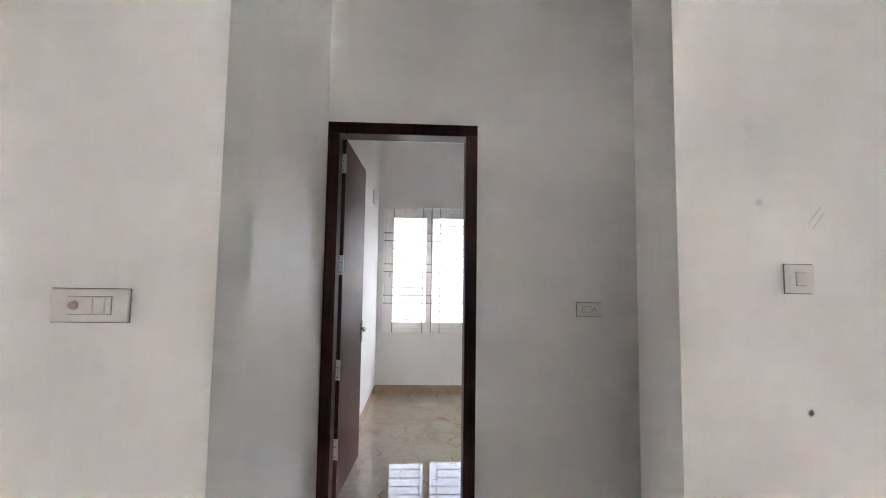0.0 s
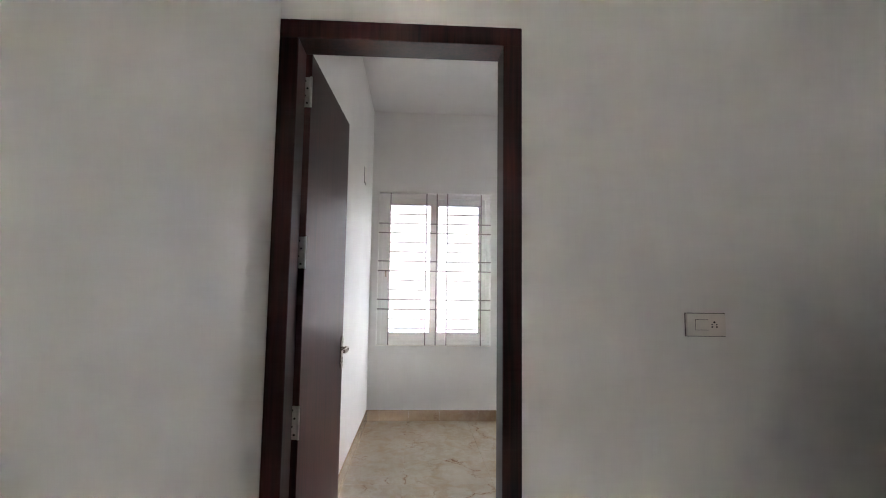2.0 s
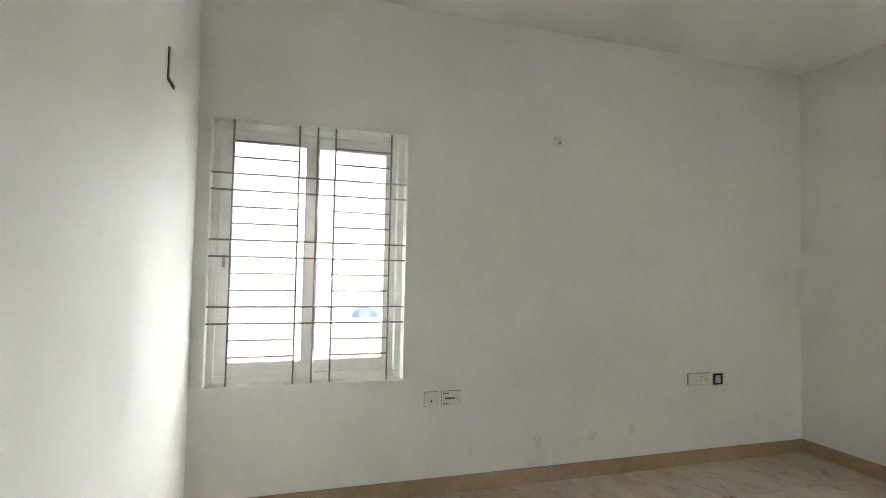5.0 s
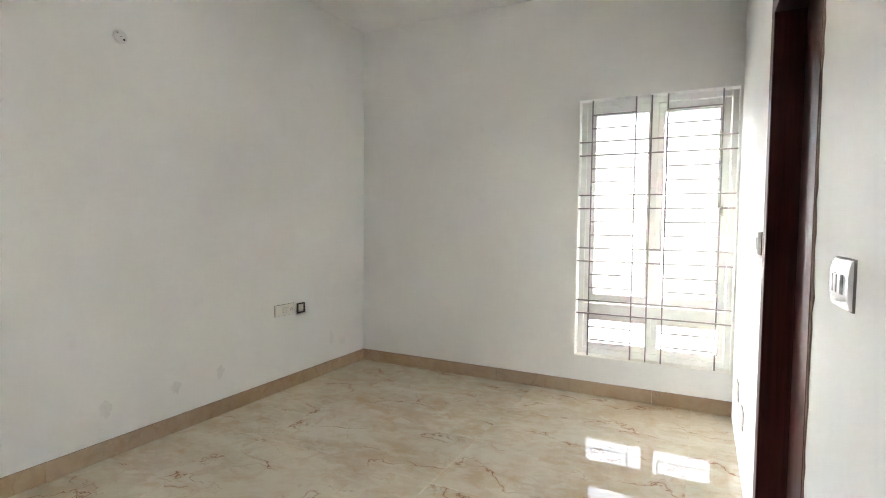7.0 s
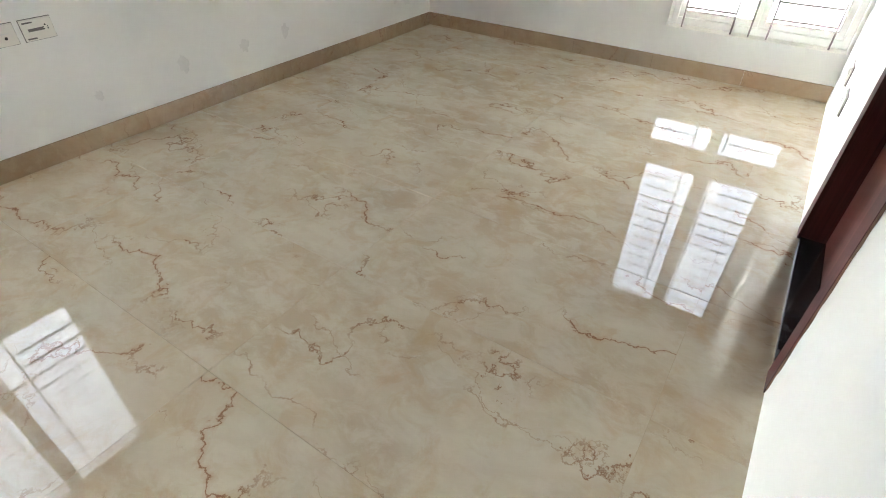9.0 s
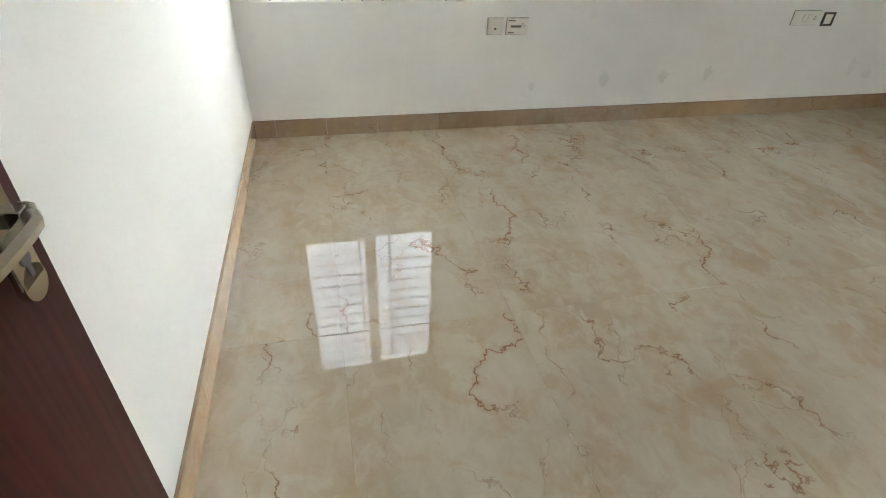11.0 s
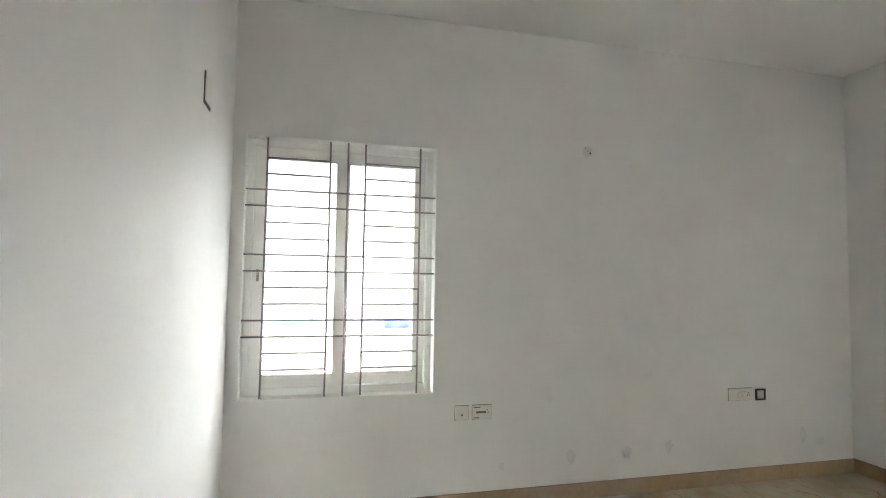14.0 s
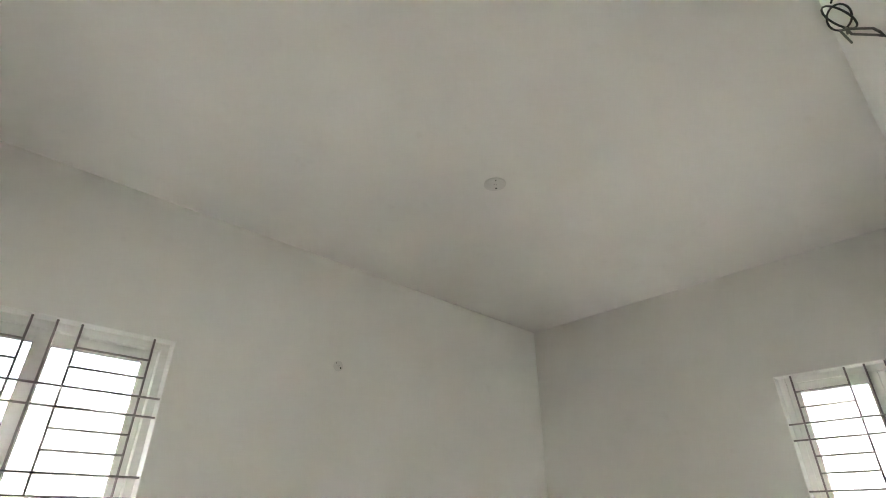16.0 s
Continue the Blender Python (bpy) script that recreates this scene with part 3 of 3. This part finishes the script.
plate("cable_outlet", pose(1.358, Y1, 0.58), 0.084, 0.084, "white square outlet plate with one dark hole", "socket",
      [("slot", 0.0, 0.006, 0.03, 0.0035), ("hole", 0.0, -0.012, 0.006, 0)])
plate("open_socket", pose(1.487, Y1, 0.58), 0.122, 0.084, "white socket plate with missing modules and dark slots", "socket",
      [("slot", -0.034, 0.03, 0.04, 0.006), ("slot", -0.01, 0.0, 0.06, 0.012), ("slot", -0.036, -0.033, 0.036, 0.006), ("pins", 0.03, 0.004, 0, 0)])
plate("double_socket", pose(3.40, Y1, 0.612), 0.195, 0.082, "long white socket plate beside an uncovered box", "socket",
      [("rocker", -0.01, 0.0, 0.03, 0.036), ("rocker", 0.024, 0.0, 0.03, 0.036), ("pins", 0.062, 0.0, 0, 0)])
plate("switch_by_door", pose(1.5225, Y0, 1.186, 0, 0, 180), 0.115, 0.076, "glossy white three-rocker switch plate beside the frame", "switch",
      [("rocker", -0.026, 0.0, 0.018, 0.03), ("rocker", 0.0, 0.0, 0.018, 0.03), ("rocker", 0.026, 0.0, 0.018, 0.03)], GLOSSY, 0.012, 0.005)
plate("small_switch", pose(2.90, Y0, 1.21, 0, 0, 180), 0.09, 0.088, "small white switch plate near the tall window", "switch", [("rocker", 0.0, 0.0, 0.046, 0.046)], deep=0.016)
plate("low_socket", pose(3.85, Y0, 0.34, 0, 0, 180), 0.15, 0.09, "low white socket plate near the tall window", "socket", [("rocker", 0.03, 0.0, 0.04, 0.05), ("pins", -0.03, 0.0, 0, 0)])
plate("low_socket", pose(3.47, Y0, 0.31, 0, 0, 180), 0.13, 0.09, "low white socket plate near the tall window", "socket", [("pins", -0.03, 0.0, 0, 0)])

sb = empty("switch_box", pose(3.573, Y1, 0.604), "uncovered black square switch box with white inside", "switch box")
bm = bmesh.new()
for a, c in (((-0.042, -0.040), (-0.030, 0.040)), ((0.030, -0.040), (0.042, 0.040)), ((-0.030, -0.040), (0.030, -0.029)), ((-0.030, 0.029), (0.030, 0.040))):
    box(bm, (a[0], -0.009, a[1]), (c[0], 0.0, c[1]))
part("rim", bm, BLACK, sb)
part("insert", B((-0.0298, -0.004, -0.0288), (0.0298, 0.0, 0.0288)), PLATE, sb)

lb = empty("lamp_box", pose(0.0, 2.54, 2.18, 0, 0, 90), "loose white cover over a wall box, its shadow gap drawn in black", "switch box")
# black sheet that draws the shadow gap at the cover's edge and bottom
part("rim", B((-0.07, -0.003, -0.07), (0.062, 0.0, 0.066)), BLACK, lb)
part("cover", B((-0.058, -0.007, -0.055), (0.066, -0.0032, 0.068), 0.001), PLATE, lb)


def cap(at, r, label):
    """A round blanking cap with small holes; faces local -y."""
    e = empty("round_cap", at, label, "box cover")
    bm = disc(bmesh.new(), (0, -0.002, 0), r, 0.004, "Y", 36, r)
    part("lid", bm, STAIN, e)
    for x, z, q in ((-0.45 * r, 0.5 * r, 0.0035), (0.5 * r, -0.3 * r, 0.006), (-0.1 * r, 0.0, 0.002), (0.15 * r, 0.1 * r, 0.002)):
        part("screw_hole", disc(bmesh.new(), (x, -0.0045, z), q, 0.0015, "Y", 10), BLACK, e)


cap(pose(2.208, Y1, 2.255), 0.036, "round grey blanking cap on the wall")
cap(pose(2.225, 1.82, H, 90, 0, 0), 0.062, "round grey junction cap on the ceiling")

# loose wires
bm = tube(bmesh.new(), [(2.236, -0.001, 2.205), (2.238, -0.012, 2.18), (2.228, -0.02, 2.15), (2.225, -0.024, 2.12), (2.232, -0.02, 2.09), (2.212, -0.022, 2.05), (2.207, -0.02, 2.0), (2.212, -0.018, 1.95), (2.205, -0.02, 1.925), (2.178, -0.024, 1.905)], 0.0045)
for k in range(2):
    ring = [(2.229 + 0.017 * math.cos(a), -0.022 + 0.006 * math.sin(a), 2.125 + 0.014 * math.sin(a + k)) for a in [2 * math.pi * j / 14 for j in range(15)]]
    tube(bm, ring, 0.0035)
tagged(part("hanging_wire", bm, RUSTWIRE, smooth=True), "short knotted brown wire sticking out of the wall", "wire")

bm = bmesh.new()
CX2, CY2, CZ2 = 1.06, Y0 + 0.018, 1.885
for k in range(2):
    ring = []
    for j in range(29):
        a = 2 * math.pi * j / 28
        ring.append((CX2 + 0.021 * math.cos(a) * (1 - 0.3 * k), CY2 + 0.012 * math.sin(a + k), CZ2 + (0.021 - 0.004 * k) * math.sin(a)))
    tube(bm, ring, 0.0013)
for k in range(2):
    tube(bm, [(CX2 + 0.02 * k, CY2, CZ2 - 0.03), (CX2 - 0.03, CY2 + 0.006 * k, CZ2 - 0.045), (CX2 - 0.07 - 0.01 * k, CY2, CZ2 - 0.09), (CX2 - 0.1, CY2 - 0.015, CZ2 - 0.13 + 0.01 * k), (CX2 - 0.13, Y0 - 0.001, CZ2 - 0.16)], 0.0013)
tube(bm, [(CX2, CY2, CZ2 + 0.028), (CX2 + 0.015, CY2 - 0.01, CZ2 + 0.06), (CX2 + 0.03, Y0 - 0.001, CZ2 + 0.10)], 0.0013)
tagged(part("loose_wire", bm, WIRE, smooth=True), "coiled black electric wire sticking out of the wall", "wire")


# small touched-up patches and marks on the walls
def patch(at, w, h, seed, label, mat=SMUDGE):
    rg = random.Random(seed)
    bm = bmesh.new()
    pts = []
    for k in range(22):
        a = 2 * math.pi * k / 22
        q = 0.65 + 0.5 * rg.random()
        pts.append((w / 2 * q * math.cos(a), h / 2 * q * math.sin(a)))
    a = [bm.verts.new((x, -0.0008, z)) for x, z in pts]
    c = [bm.verts.new((x * 1.1, 0.0, z * 1.1)) for x, z in pts]
    bm.faces.new(a)
    for k in range(22):
        bm.faces.new((a[k], a[(k + 1) % 22], c[(k + 1) % 22], c[k]))
    tagged(part("putty_patch", bm, mat, at=at), label, "wall stain", "patches on the walls")


for k, (x, z, w, h) in enumerate(((2.09, 0.27, 0.06, 0.09), (2.50, 0.27, 0.07, 0.07), (2.82, 0.285, 0.06, 0.08), (1.62, 0.24, 0.04, 0.05), (3.95, 0.30, 0.07, 0.1), (4.1, 0.24, 0.08, 0.06))):
    patch(pose(x, Y1, z), w, h, k, "faint grey putty patch on the white wall")
patch(pose(1.426, NY, 1.434), 0.02, 0.02, 9, "small grey mark on the hall wall")
patch(pose(1.548, NY, 0.857), 0.012, 0.014, 10, "small dark nail hole in the hall wall", GASKET_SHADE)

for dx in (0.0, 0.012):
    patch(pose(1.584 + dx, NY, 1.40 - dx, 0, -52, 0), 0.07, 0.0025, 11, "thin grey scratch on the hall wall", STAIN)

# ---- outside ----
tagged(part("ground", B((-3500, -3500, -1.65), (3500, 3500, -1.6)), EARTH), "pale bare earth around the house", "ground", "", "structure")
house = empty("neighbour_house", pose(0, 24, -1.6), "white plastered neighbouring house with a turquoise band", "house")
part("house_wall", B((-12, 0, 0), (9, 8, 6.9)), RENDER, house)
part("roof", B((-12.2, -0.2, 6.9), (9.2, 8.2, 7.1)), RENDER, house)
part("far_window", B((0.40, -0.05, 5.0), (0.75, -0.002, 5.24), 0.01), GREY, house, "small grey shuttered window")
part("sunshade", B((-1.17, -0.5, 0.62), (0.34, -0.002, 0.98), 0.02), TEAL, house, "turquoise painted ledge")
# added white block: covers the dim horizon and cuts low sky light
east = empty("neighbour_house", pose(24, 0, -1.6), "plain white block added beyond the tall window to hide the horizon", "house")
part("house_wall", B((0, -12, 0), (8, 13, 6.9)), RENDER, east)
part("roof", B((-0.2, -12.2, 6.9), (8.2, 13.2, 7.1)), RENDER, east)
tagged(part("boundary_wall", B((-6.0, 18.9, -1.6), (9.0, 20.3, -0.52), 0.02), RENDER), "low whitewashed boundary wall outside the window", "wall", "", "structure")
blk = part("block_stack", B((0.9, 19.0, -0.52), (2.7, 20.2, -0.22), 0.02), GREY)
tagged(blk, "grey concrete blocks laid on the boundary wall", "blocks")
bm = bmesh.new()
bmesh.ops.create_icosphere(bm, subdivisions=3, radius=1.0, matrix=Matrix.Translation((3.5, 19.5, -0.5)) @ Matrix.Diagonal((0.52, 0.5, 0.32, 1)))
for v in bm.verts:
    v.co += Vector((0, 0, 1)) * 0.18 * noise.noise(v.co * 2.2)
    v.co.z = max(v.co.z, -0.52)
tagged(part("tarpaulin_heap", bm, BLUE), "heap covered by a dark blue tarpaulin", "tarpaulin")


# ---- floors and skirting, piece by piece ----
floor = tagged(part("floor", B((0.0, 0.0, -0.1), (RX, Y1, -0.004)), GROUT), "polished cream marble-look tile floor with rust veins", "floor", "", "structure")
XS = [0.0] + [0.38 + 0.575 * k for k in range(0, 9) if 0 < 0.38 + 0.575 * k < RX - 0.05] + [RX]
YS = [0.0] + [y for y in (0.49, 1.61, 2.73) if y < Y1] + [Y1]
GAP = 0.0007
for a, c in zip(XS, XS[1:]):
    for e, g in zip(YS, YS[1:]):
        bm = B((a + GAP, e + GAP, -0.012), (c - GAP, g - GAP, 0.0))
        part("tile", bm, TILE, floor)
TILE_HALL = marble_tile("pale_hall_tile", (0.60, 0.57, 0.52), (0.68, 0.66, 0.62), (0.4, 0.33, 0.27), 0.02, 0.5)
hall = tagged(part("floor_hall", B((-3.6, -7.0, -0.1), (4.2, -0.001, -0.004)), GROUT), "polished cream tile floor of the hall", "floor", "", "structure")
for i in range(8):
    for k in range(6):
        a, e = -3.6 + i * 0.975, -7.0 + k * 1.1665
        part("tile", B((a + GAP, e + GAP, -0.012), (a + 0.975 - GAP, e + 1.1665 - GAP, 0.0)), TILE_HALL, hall)

skirt = empty("skirting", pose(0, 0, 0), "beige marble tile skirting along the bedroom walls", "skirting", "", "structure")


def skirting_run(p, q, inward, cuts):
    """Tiles 0.1 m high from p to q; inward: the way into the room."""
    p, q, n = Vector(p), Vector(q), Vector(inward)
    way = (q - p).normalized()
    stops = [0.0, *cuts, (q - p).length]
    for a, c in zip(stops, stops[1:]):
        lift = 0.0006 * random.random()
        u, v = p + way * (a + 0.0006), p + way * (c - 0.0006) + n * (0.010 + lift)
        part("skirting_tile", B((u.x, u.y, 0.0004), (v.x, v.y, 0.1), 0.0012), SKIRT, skirt)


skirting_run((0.0, Y1), (RX, Y1), (0, -1), [0.12, 0.40, 0.69, 1.06, 1.55, 1.80, 2.35, 2.82, 3.21, 3.8])
skirting_run((RX, Y0), (RX, Y1 - 0.011), (-1, 0), [0.5, 1.09, 1.68, 2.27, 2.8])
skirting_run((0.0, Y0 + 0.002), (0.0, Y1 - 0.011), (1, 0), [0.55, 1.15, 1.75, 2.34])
